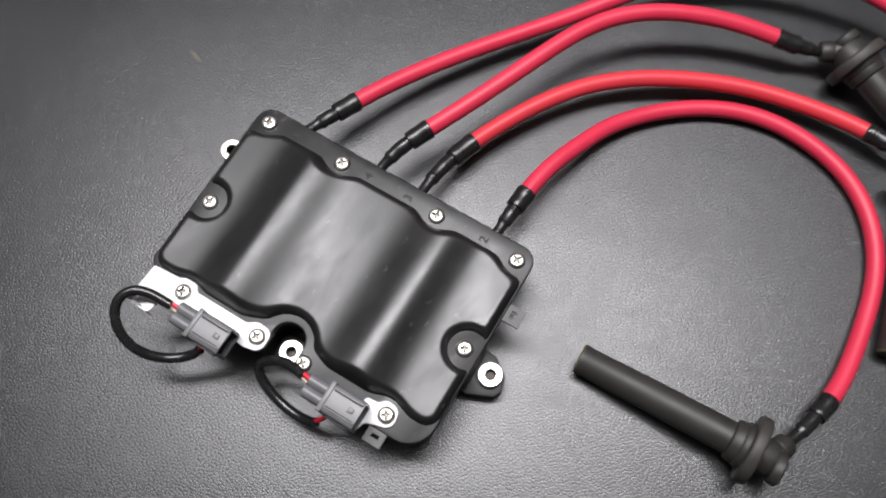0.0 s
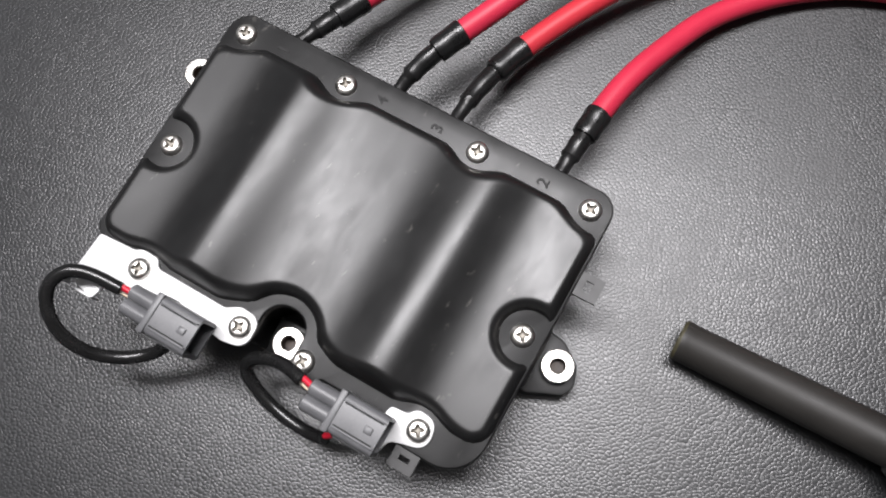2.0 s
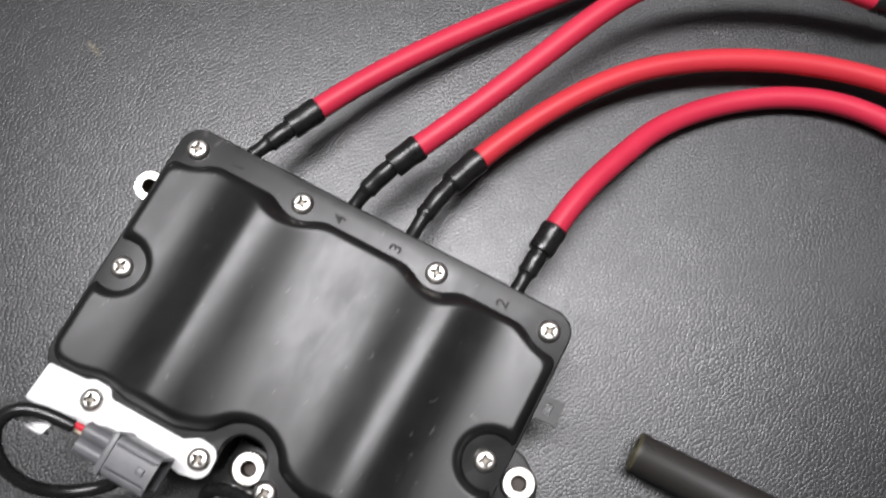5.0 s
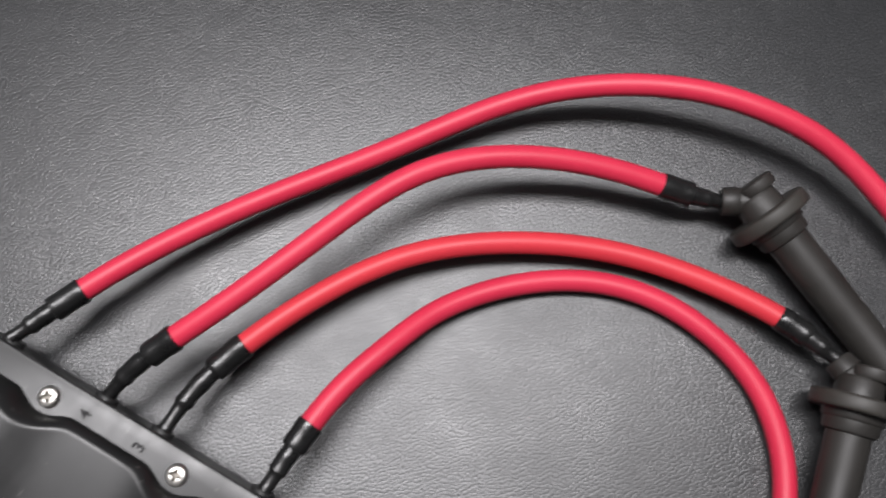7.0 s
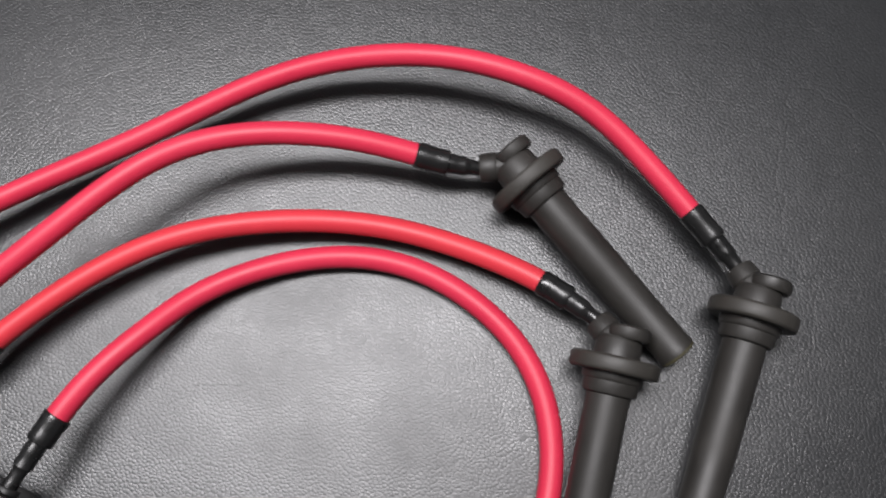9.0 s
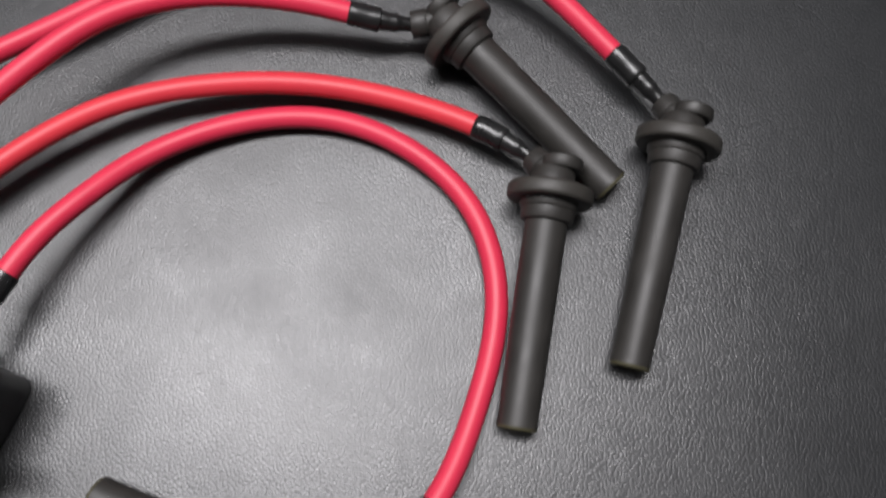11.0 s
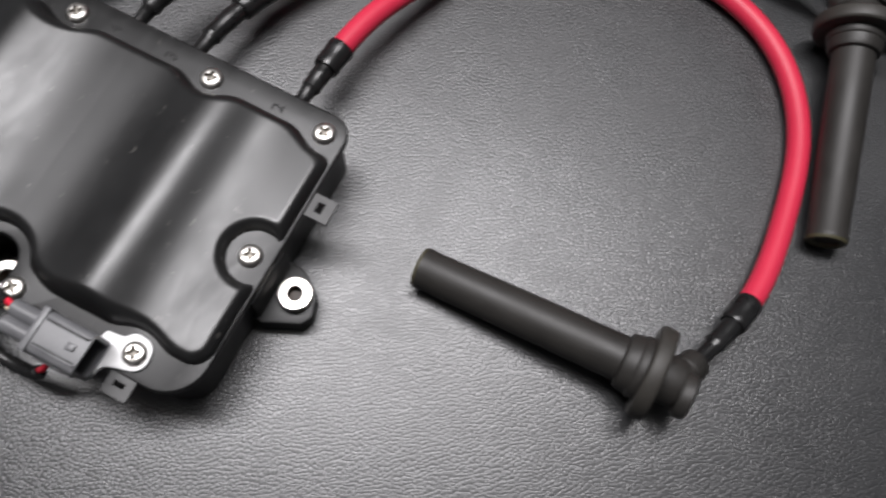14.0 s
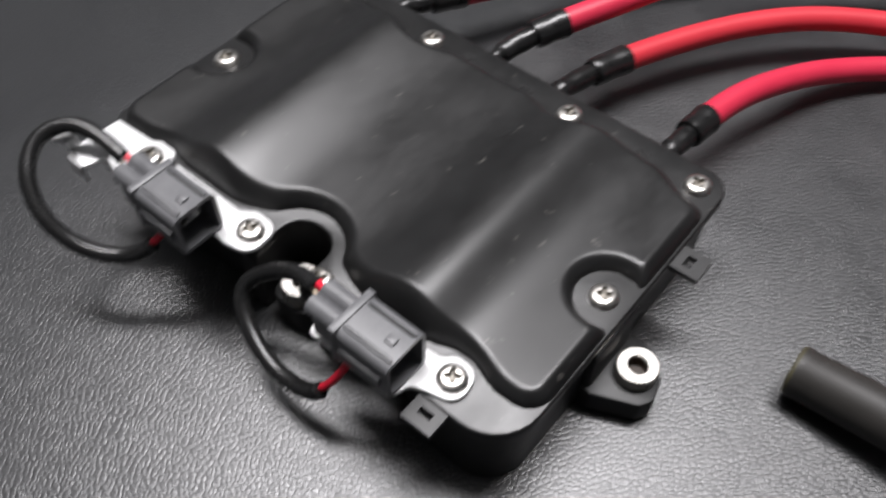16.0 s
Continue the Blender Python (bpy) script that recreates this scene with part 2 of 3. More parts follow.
CREAM_WIRE = surface("cream_vinyl_wire", (0.62, 0.50, 0.36), (0.70, 0.58, 0.42), (0.30, 0.40), coarse=120, fine=900, bump=0.05)
# darker metal for the cross recess, its shade put into the colour
RECESS = surface("shaded_screw_recess", (0.16, 0.15, 0.13), (0.26, 0.24, 0.21), (0.45, 0.6), metal=0.8, coarse=300, fine=1500, bump=0.1, relief=0.00004)
TIP = surface("olive_worn_rubber", (0.040, 0.036, 0.018), (0.060, 0.054, 0.028), (0.5, 0.62), coarse=200, fine=1400, bump=0.15, relief=0.00008)
NUMBER = surface("matt_black_mark", grey(0.005), grey(0.009), (0.50, 0.62), coarse=300, fine=1500, bump=0.2, relief=0.00008, specular=0.3)
BRONZE = surface("rusty_bore", (0.020, 0.012, 0.008), (0.055, 0.034, 0.020), (0.5, 0.6), coarse=300, fine=1500, bump=0.1)
PAINT = surface("wall_paint", (0.24, 0.25, 0.265), (0.28, 0.29, 0.305), (0.7, 0.8), coarse=4, fine=300, bump=0.1)
CEILING_PAINT = surface("ceiling_paint", grey(0.70), grey(0.75), (0.8, 0.9), coarse=4, fine=300, bump=0.1)
BOARDS = surface("dark_floor", (0.10, 0.075, 0.05), (0.16, 0.12, 0.08), (0.4, 0.5), coarse=6, fine=200, bump=0.1)
WHITE_ENAMEL = surface("white_enamel", grey(0.75), grey(0.80), (0.3, 0.4), coarse=20, fine=600, bump=0.05)


# ---- building ----
ORIGIN = {}


def thing(name, place, label, category, group="", kind=""):
    ob = new(name)
    ob.location = place
    ob.empty_display_size = 0.01
    ORIGIN[ob] = Vector(place)
    return tagged(ob, label, category, group, kind)


def part(name, bm, material, parent=None, label="", smooth=40.0):
    """Links a bmesh, given in world metres, as one mesh object under a thing or a part."""
    base = ORIGIN[parent] if parent else Vector()
    bm.transform(Matrix.Translation(-base))
    bmesh.ops.recalc_face_normals(bm, faces=bm.faces)
    for f in bm.faces:
        f.smooth = True
    if smooth < 180:
        for e in bm.edges:
            if len(e.link_faces) == 2 and e.calc_face_angle(0.0) > radians(smooth):
                e.smooth = False
    mesh = bpy.data.meshes.new(name)
    bm.to_mesh(mesh)
    bm.free()
    mesh.materials.append(material)
    ob = new(name, mesh)
    ob.parent = parent
    ORIGIN[ob] = base
    return tagged(ob, label)


def box(x0, x1, y0, y1, z0, z1, bevel=0.0, steps=2):
    bm = bmesh.new()
    bmesh.ops.create_cube(bm, size=1.0)
    bm.transform(Matrix.Translation(((x0 + x1) / 2, (y0 + y1) / 2, (z0 + z1) / 2)) @ Matrix.Diagonal((x1 - x0, y1 - y0, z1 - z0, 1)))
    if bevel:
        bmesh.ops.bevel(bm, geom=bm.edges[:], offset=bevel, segments=steps, affect="EDGES", profile=0.5)
    return bm


def rounded(corners, steps=7):
    """An outline with each corner (x, y, radius) rounded."""
    out, n = [], len(corners)
    for i, (x, y, r) in enumerate(corners):
        p = Vector((x, y))
        a = Vector(corners[i - 1][:2]) - p
        b = Vector(corners[(i + 1) % n][:2]) - p
        turn = a.angle(b)
        cut = min(r / math.tan(turn / 2), a.length * 0.49, b.length * 0.49)
        if cut < 1e-6:
            out.append(p)
            continue
        r = cut * math.tan(turn / 2)
        a.normalize(), b.normalize()
        centre = p + (a + b).normalized() * (r / math.sin(turn / 2))
        first, last = p + a * cut - centre, p + b * cut - centre
        swing = first.angle_signed(last)
        for k in range(steps + 1):
            out.append(centre + Matrix.Rotation(-swing * k / steps, 2) @ first)
    return out


def plate(outline, z0, z1, bevel=0.0, steps=2):
    """An outline made solid from z0 to z1, its upper rim rounded."""
    bm = bmesh.new()
    face = bm.faces.new([bm.verts.new((p.x, p.y, z0)) for p in outline])
    if face.normal.z > 0:
        face.normal_flip()
    top = bmesh.ops.extrude_face_region(bm, geom=[face])
    verts = [v for v in top["geom"] if isinstance(v, bmesh.types.BMVert)]
    bmesh.ops.translate(bm, verts=verts, vec=(0, 0, z1 - z0))
    if not any(abs(f.calc_center_median().z - z0) < 1e-7 for f in bm.faces):
        bm.faces.new([v for v in bm.verts if abs(v.co.z - z0) < 1e-7])
    if bevel:
        rim = [e for e in bm.edges if all(abs(v.co.z - z1) < 1e-7 for v in e.verts)]
        bmesh.ops.bevel(bm, geom=rim, offset=bevel, segments=steps, affect="EDGES", profile=0.5)
    return bm


def lathe(profile, a, b, segments=40, closed=True):
    """A profile of (distance along, radius) turned about the line from a towards b."""
    a, b = Vector(a), Vector(b)
    turn = (b - a).to_track_quat("Z", "Y").to_matrix()
    bm = bmesh.new()
    rings = []
    for s, r in profile:
        rings.append([bm.verts.new(a + turn @ Vector((r * math.cos(q), r * math.sin(q), s))) for q in (2 * math.pi * k / segments for k in range(segments))])
    for lo, hi in zip(rings, rings[1:]):
        for k in range(segments):
            bm.faces.new((lo[k], lo[(k + 1) % segments], hi[(k + 1) % segments], hi[k]))
    if closed:
        bm.faces.new(rings[0][::-1]), bm.faces.new(rings[-1])
    return bm


def spline(points, step=0.0012):
    """Points along a smooth curve led by the given ones, evenly spaced."""
    c = [Vector(p) for p in points]
    c = [2 * c[0] - c[1], *c, 2 * c[-1] - c[-2]]
    fine = []
    for i in range(len(c) - 3):
        for k in range(40):
            u = k / 40
            fine.append(((1 - u) ** 3 * c[i] + (3 * u**3 - 6 * u * u + 4) * c[i + 1] + (-3 * u**3 + 3 * u * u + 3 * u + 1) * c[i + 2] + u**3 * c[i + 3]) / 6)
    fine.append(c[-2])
    far = np.r_[0, np.cumsum([(q - p).length for p, q in zip(fine, fine[1:])])]
    at = np.linspace(0, far[-1], max(2, round(far[-1] / step)))
    xyz = np.array(fine)
    return at, np.array([np.interp(at, far, xyz[:, k]) for k in range(3)]).T


def piece(at, xyz, start, end):
    """The stretch of a spline between two lengths."""
    s = np.r_[start, at[(at > start + 1e-4) & (at < end - 1e-4)], end]
    return np.array([np.interp(s, at, xyz[:, k]) for k in range(3)]).T


def hose(points, radius, segments=20, ends=0.0):
    """A tube along points; radius may be a function of the share of its length. ends: rounding at both ends."""
    pts = [Vector(p) for p in points]
    far = np.r_[0, np.cumsum([(q - p).length for p, q in zip(pts, pts[1:])])]
    bm = bmesh.new()
    rings, side = [], None
    for i, p in enumerate(pts):
        way = (pts[min(i + 1, len(pts) - 1)] - pts[max(i - 1, 0)]).normalized()
        side = way.orthogonal() if side is None else side - way * side.dot(way)
        side.normalize()
        up = way.cross(side)
        r = float(radius(float(far[i] / far[-1])) if callable(radius) else radius)
        if ends:
            d = float(min(far[i], far[-1] - far[i]))
            if d < ends:
                r -= float(ends) * (1 - math.sqrt(max(0.0, 1 - (1 - d / ends) ** 2)))
        rings.append([bm.verts.new(p + r * (math.cos(q) * side + math.sin(q) * up)) for q in (2 * math.pi * k / segments for k in range(segments))])
    for lo, hi in zip(rings, rings[1:]):
        for k in range(segments):
            bm.faces.new((lo[k], lo[(k + 1) % segments], hi[(k + 1) % segments], hi[k]))
    bm.faces.new(rings[0][::-1]), bm.faces.new(rings[-1])
    return bm


# ---- the room: closed round the camera ----
def slab(name, x0, x1, y0, y1, z0, z1, material, label, category):
    return tagged(part(name, box(x0, x1, y0, y1, z0, z1), material), label, category, kind="structure")


slab("floor", -2.2, 2.2, -2.2, 2.2, -0.85, -0.75, BOARDS, "dark brown floor under the table", "floor")
slab("ceiling", -2.2, 2.2, -2.2, 2.2, CEILING, CEILING + 0.10, CEILING_PAINT, "plain white painted ceiling above the table", "ceiling")
slab("wall_north", -2.2, 2.2, 2.2, 2.3, -0.85, CEILING + 0.10, PAINT, "plain grey painted wall", "wall")
slab("wall_south", -2.2, 2.2, -2.3, -2.2, -0.85, CEILING + 0.10, PAINT, "plain grey painted wall", "wall")
slab("wall_east", 2.2, 2.3, -2.3, 2.3, -0.85, CEILING + 0.10, PAINT, "plain grey painted wall", "wall")
slab("wall_west", -2.3, -2.2, -2.3, 2.3, -0.85, CEILING + 0.10, PAINT, "plain grey painted wall", "wall")

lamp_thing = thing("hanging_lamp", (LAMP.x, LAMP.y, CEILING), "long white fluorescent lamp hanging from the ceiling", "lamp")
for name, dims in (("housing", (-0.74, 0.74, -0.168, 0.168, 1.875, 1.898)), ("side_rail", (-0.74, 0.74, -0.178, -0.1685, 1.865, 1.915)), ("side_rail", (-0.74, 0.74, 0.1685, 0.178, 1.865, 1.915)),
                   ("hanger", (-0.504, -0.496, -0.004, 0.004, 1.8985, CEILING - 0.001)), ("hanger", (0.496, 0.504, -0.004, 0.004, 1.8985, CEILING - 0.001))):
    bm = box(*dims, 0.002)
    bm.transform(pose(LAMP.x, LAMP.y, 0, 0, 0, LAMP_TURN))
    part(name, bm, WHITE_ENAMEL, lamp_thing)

# the table top with its leather cover
ground = thing("leather_covered_table", (0.1, 0.1, -0.75), "table covered with black pebbled leather", "table", kind="structure")
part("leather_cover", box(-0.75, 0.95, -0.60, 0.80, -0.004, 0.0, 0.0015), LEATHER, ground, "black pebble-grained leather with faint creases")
part("tabletop", box(-0.74, 0.94, -0.59, 0.79, -0.034, -0.0042, 0.002), BOARDS, ground)
for lx in (-0.68, 0.88):
    for ly in (-0.53, 0.73):
        part("leg", box(lx - 0.03, lx + 0.03, ly - 0.03, ly + 0.03, -0.75, -0.0345, 0.003), BOARDS, ground)


# ---- the ignition coil pack ----
CM = 0.01
FLANGE_TOP = 0.0310
SCREWS = [(-7.25, 4.50), (-2.80, 4.50), (2.74, 4.50), (7.25, 4.50), (-7.32, -0.58), (7.28, -0.50), (1.18, -4.93)]
CLAMPED = [(-5.64, -5.02), (-1.35, -5.00), (5.79, -4.97)]

coil = thing("ignition_coil_pack", (0, 0, 0), "black plastic ignition coil pack with two rounded ridges and cross-head screws", "car part")

OUTLINE = [(-8.05, 5.33, 0.82), (8.05, 5.33, 0.82), (8.05, 0.9, 0.1), (8.0, -5.75, 1.75), (5.1, -5.70, 0.45), (4.85, -5.15, 0.2), (2.0, -5.15, 0.2), (1.85, -5.48, 0.35),
           (0.80, -5.48, 0.30), (0.70, -3.55, 0.75), (-0.95, -3.55, 0.80), (-0.85, -5.55, 0.35), (-1.85, -5.55, 0.4), (-2.2, -5.15, 0.2), (-4.9, -5.15, 0.2),
           (-5.1, -5.55, 0.4), (-6.2, -5.55, 0.4), (-6.45, -5.05, 0.2), (-7.55, -5.0, 0.5), (-8.05, -4.3, 0.5)]


def inset(outline, d):
    """The outline drawn in by d."""
    n, out = len(outline), []
    for i, p in enumerate(outline):
        way = outline[(i + 1) % n] - outline[i - 1]
        out.append(p + Vector((way.y, -way.x)).normalized() * d)
    return out


edge_line = [p * CM for p in rounded(OUTLINE)]
part("flange", plate(edge_line, 0.0275, FLANGE_TOP, 0.0007, 3), PLASTIC, coil, "flat black cover flange")
part("base", plate(inset(edge_line, 0.0022), 0.0012, 0.0274, 0.0), BASE, coil, "deep black base of the housing")


def bite(x, y, cx, cy, r, soft, d):
    """Takes a round bite out of a shape whose inner depth at (x, y) is d."""
    e = math.hypot(x - cx, y - cy) - r
    h = max(0.0, min(1.0, 0.5 + 0.5 * (e - d) / soft))
    return (1 - h) * e + h * d - soft * h * (1 - h)


def depth_inside(x, y):
    """How deep a point lies inside the raised cover's outline, in cm."""
    cx, cy, hx, hy, r = 0.0, -0.10, 7.96, 4.42, 0.75
    qx, qy = abs(x - cx) - hx + r, abs(y - cy) - hy + r
    d = -(math.hypot(max(qx, 0), max(qy, 0)) + min(max(qx, qy), 0) - r)
    for bx, by, br, soft in ((-7.5, 4.95, 1.15, 0.5), (7.5, 4.95, 1.15, 0.5), (-2.83, 4.70, 0.76, 0.7), (2.78, 4.70, 0.76, 0.7), (-7.45, -0.55, 0.92, 0.25), (7.42, -0.48, 0.92, 0.25),
                             (-0.12, -4.55, 1.36, 0.5), (-1.5, -5.1, 0.85, 0.6), (5.6, -5.05, 0.78, 0.6), (-5.64, -5.12, 0.72, 0.5), (1.3, -5.1, 0.75, 0.5)):
        d = bite(x, y, bx, by, br, soft, d)
    return d


RIDGE = 3.72


def cover_height(x, y):
    d = depth_inside(x, y)
    if d <= 0:
        return None
    off = abs(x) - RIDGE
    rise = 0.41 + 0.67 * math.exp(-((off / (1.62 if off < 0 else 1.25)) ** 2)) + 0.05 * math.exp(-((x / 1.6) ** 2))
    rise *= 1 - 0.05 * (abs(y) / 4.4) ** 4
    reach = 0.18 + 0.44 * rise
    u = min(1.0, d / reach)
    return rise * (1 - (1 - u) ** 1.8) ** 0.92


def cover_mesh():
    """The raised cover as a skin over a fine net, closed to the flange at its foot."""
    bm = bmesh.new()
    step, net = 0.075, {}
    nx, ny = int(16.2 / step), int(9.2 / step)
    for i in range(nx + 1):
        for j in range(ny + 1):
            x, y = -8.1 + i * step, -4.65 + j * step
            d = depth_inside(x, y)
            if d > -step * 1.2:
                h = cover_height(x, y)
                net[i, j] = bm.verts.new((x * CM, y * CM, FLANGE_TOP + (h * CM if h else -0.0006)))
    for (i, j), v in list(net.items()):
        four = [net.get(k) for k in ((i, j), (i + 1, j), (i + 1, j + 1), (i, j + 1))]
        if all(four) and any(q.co.z > FLANGE_TOP for q in four):
            bm.faces.new(four)
    bmesh.ops.delete(bm, geom=[v for v in bm.verts if not v.link_faces], context="VERTS")
    # the foot follows the outline itself
    for v in bm.verts:
        if v.co.z < FLANGE_TOP:
            x, y = v.co.x / CM, v.co.y / CM
            for _ in range(4):
                d, e = depth_inside(x, y), 1e-3
                g = Vector(((depth_inside(x + e, y) - d) / e, (depth_inside(x, y + e) - d) / e))
                if g.length > 1e-6:
                    x, y = x - d * g.x / g.length_squared, y - d * g.y / g.length_squared
            v.co.x, v.co.y = x * CM, y * CM
    return bm


part("raised_cover", cover_mesh(), PLASTIC, coil, "satin black cover with two rounded ridges", smooth=180)


def screw_mesh(radius, height):
    """A flat pan head with a four-pointed cross recess."""
    bm = bmesh.new()
    segs, rows = 64, []
    centre = bm.verts.new((0, 0, height - 0.0016))
    for k in range(9):
        row = []
        for s in range(segs):
            q = 2 * math.pi * s / segs
            star = radius * (0.29 + 0.27 * abs(math.cos(2 * q)) ** 1.5)
            if k < 3:
                r, z = star * (0.45, 0.86, 1.0)[k], height - (0.0016, 0.0011, 0.0)[k] - (0.00005 if k == 2 else 0)
            else:
                u = (k - 2) / 6
                r = star + (radius - star) * u
                z = height * (1 - (r / radius) ** 5) ** 0.5 if k < 8 else 0.0
            row.append(bm.verts.new((r * math.cos(q), r * math.sin(q), z)))
        rows.append(row)
    for s in range(segs):
        n = (s + 1) % segs
        bm.faces.new((centre, rows[0][s], rows[0][n]))
        for lo, hi in zip(rows, rows[1:]):
            bm.faces.new((lo[s], hi[s], hi[n], lo[n]))
    bm.faces.new(rows[-1][::-1])
    return bm


for k, (x, y) in enumerate(SCREWS + CLAMPED):
    z = FLANGE_TOP if k < len(SCREWS) else FLANGE_TOP + 0.0014
    bm = screw_mesh(0.0042, 0.0022)
    bm.transform(pose(x * CM, y * CM, z - 0.0001, 0, 0, (17, 40, 8, 62, 75, 30, 50, 21, 66, 33)[k]))
    screw = part("screw", bm, STEEL, coil, "bright cross-head screw", smooth=30)
    screw.data.materials.append(RECESS)
    for f in screw.data.polygons:
        if len(f.vertices) == 3 or f.index % 9 in (1, 2):
            f.material_index = 1

# aluminium brackets that hold the plugs
LEFT_BRACKET = [(-7.66, -4.62, 0.1), (-6.2, -4.52, 0.3), (-5.95, -4.36, 0.4), (-5.25, -4.38, 0.4), (-5.1, -4.68, 0.3), (-2.2, -4.68, 0.3), (-1.7, -4.38, 0.4), (-0.85, -4.42, 0.45),
                (-0.80, -5.55, 0.5), (-1.7, -5.72, 0.4), (-2.2, -5.66, 0.2), (-2.6, -6.3, 0.2), (-5.1, -6.3, 0.2), (-5.2, -6.02, 0.1), (-7.75, -6.02, 0.1)]
part("bracket", plate([p * CM for p in rounded(LEFT_BRACKET)], FLANGE_TOP + 0.0001, FLANGE_TOP + 0.0014, 0.0003), ALLOY, coil, "bright aluminium mounting bracket")
RIGHT_BRACKET = [(2.0, -5.62, 0.1), (4.45, -5.36, 0.1), (4.6, -4.72, 0.15), (5.2, -4.66, 0.3), (5.45, -4.36, 0.4), (6.2, -4.42, 0.5), (6.35, -5.4, 0.5), (5.5, -5.62, 0.4), (5.1, -5.75, 0.3), (4.95, -6.25, 0.2), (2.1, -6.25, 0.2)]
part("bracket", plate([p * CM for p in rounded(RIGHT_BRACKET)], FLANGE_TOP + 0.0001, FLANGE_TOP + 0.0014, 0.0003), ALLOY, coil, "bright aluminium mounting bracket")
EAR_TOP = [(-7.15, -6.50, 0.05), (-6.95, -5.95, 0.05), (-6.05, -5.93, 0.1), (-6.30, -6.70, 0.1)]
ear = part("bracket_ear", plate([p * CM for p in rounded(EAR_TOP)], 0.0372, 0.0382, 0.0003), ALLOY, coil, "small bent aluminium ear")
EAR_TIP = [(-7.78, -6.72, 0.05), (-7.60, -6.26, 0.05), (-7.16, -6.24, 0.05), (-7.12, -6.62, 0.05)]
part("ear_tip", plate([p * CM for p in rounded(EAR_TIP)], 0.0402, 0.0412, 0.0003), ALLOY, ear)
part("ear_fold", box(-0.0722, -0.0713, -0.0655, -0.0622, 0.0376, 0.0408, 0.0003), ALLOY, ear)
part("ear_lip", box(-0.0705, -0.0635, -0.0672, -0.0664, 0.0312, 0.0379, 0.0003), ALLOY, ear)
part("ear_foot", box(-0.0675, -0.0612, -0.0606, -0.0596, 0.0318, 0.0378, 0.0003), ALLOY, ear)


def bushing(x, y, z, foot):
    """A bright ring with a bore, pressed into a mounting lug."""
    a, b = (x * CM, y * CM, foot), (x * CM, y * CM, 1)
    h = z - foot
    part("bushing", lathe([(0.002, 0.0026), (0, 0.0026), (0, 0.0060), (h - 0.0004, 0.0060), (h, 0.0056), (h, 0.0030), (h - 0.0005, 0.0026), (0.002, 0.0026)], a, b, closed=False), STEEL, coil, "bright steel mounting bushing")
    part("bore", lathe([(0.0004, 0.0001), (0.0004, 0.00256), (h - 0.0007, 0.00256)], a, b, closed=False), BRONZE, coil)


LUG = [(7.7, 0.45, 0.1), (8.6, 0.35, 0.5), (9.45, -0.25, 0.7), (9.66, -1.05, 0.3), (9.45, -1.42, 0.2), (8.2, -1.98, 0.15), (7.6, -1.95, 0.1)]
part("lug", plate([p * CM for p in rounded(LUG)], 0.0015, 0.0098, 0.0008), BASE, coil, "black mounting lug")
bushing(8.80, -0.62, 0.0140, 0.0098)
LUG = [(-7.7, 3.5, 0.1), (-8.6, 3.3, 0.5), (-9.34, 2.55, 0.7), (-8.8, 1.7, 0.5), (-7.7, 1.3, 0.1)]
part("lug", plate([p * CM for p in rounded(LUG)], 0.0015, 0.0098, 0.0008), BASE, coil, "black mounting lug")
bushing(-8.60, 2.58, 0.0205, 0.0098)
LUG = [(-0.9, -3.9, 0.1), (0.75, -3.9, 0.1), (0.75, -5.3, 0.5), (-0.8, -5.3, 0.5)]
part("lug", plate([p * CM for p in rounded(LUG)], 0.0015, 0.0120, 0.0008), BASE, coil, "black mounting lug")
bushing(0.02, -4.66, 0.0180, 0.0120)
part("rib", box(0.0770, 0.0808, -0.0185, 0.0030, 0.0015, 0.0262, 0.0012), BASE, coil)


def tab(x0, x1, y0, y1, z, hx, hy):
    """A small flat tab with an oblong opening through it."""
    bm = bmesh.new()
    cx, cy = (x0 + x1) / 2, (y0 + y1) / 2
    outer = [(x0, y0), (x1, y0), (x1, y1), (x0, y1)]
    inner = [(cx - hx, cy - hy), (cx + hx, cy - hy), (cx + hx, cy + hy), (cx - hx, cy + hy)]
    layers = [[[bm.verts.new((x * CM, y * CM, zz)) for x, y in loop] for loop in (outer, inner)] for zz in (z - 0.0018, z)]
    for k in range(4):
        n = (k + 1) % 4
        (lo_o, lo_i), (hi_o, hi_i) = layers
        for quad in ((hi_o[k], hi_o[n], hi_i[n], hi_i[k]), (lo_o[k], lo_i[k], lo_i[n], lo_o[n]), (lo_o[k], lo_o[n], hi_o[n], hi_o[k]), (lo_i[k], hi_i[k], hi_i[n], lo_i[n])):
            bm.faces.new(quad)
    part("tab", bm, BASE, coil, "small slotted plastic tab")


tab(7.95, 8.90, 1.62, 2.50, 0.0300, 0.13, 0.20)
tab(5.36, 6.28, -6.42, -5.60, 0.0305, 0.20, 0.09)

# outlet collars for the four leads
for x in (-5.62, -1.33, 1.16, 5.52):
    part("outlet", lathe([(0, 0.0046), (0.0040, 0.0046), (0.0045, 0.0042), (0.0045, 0.0020)], (x * CM, 0.0500, 0.0205), (x * CM, 0.2, 0.0205), 28), BASE, coil)


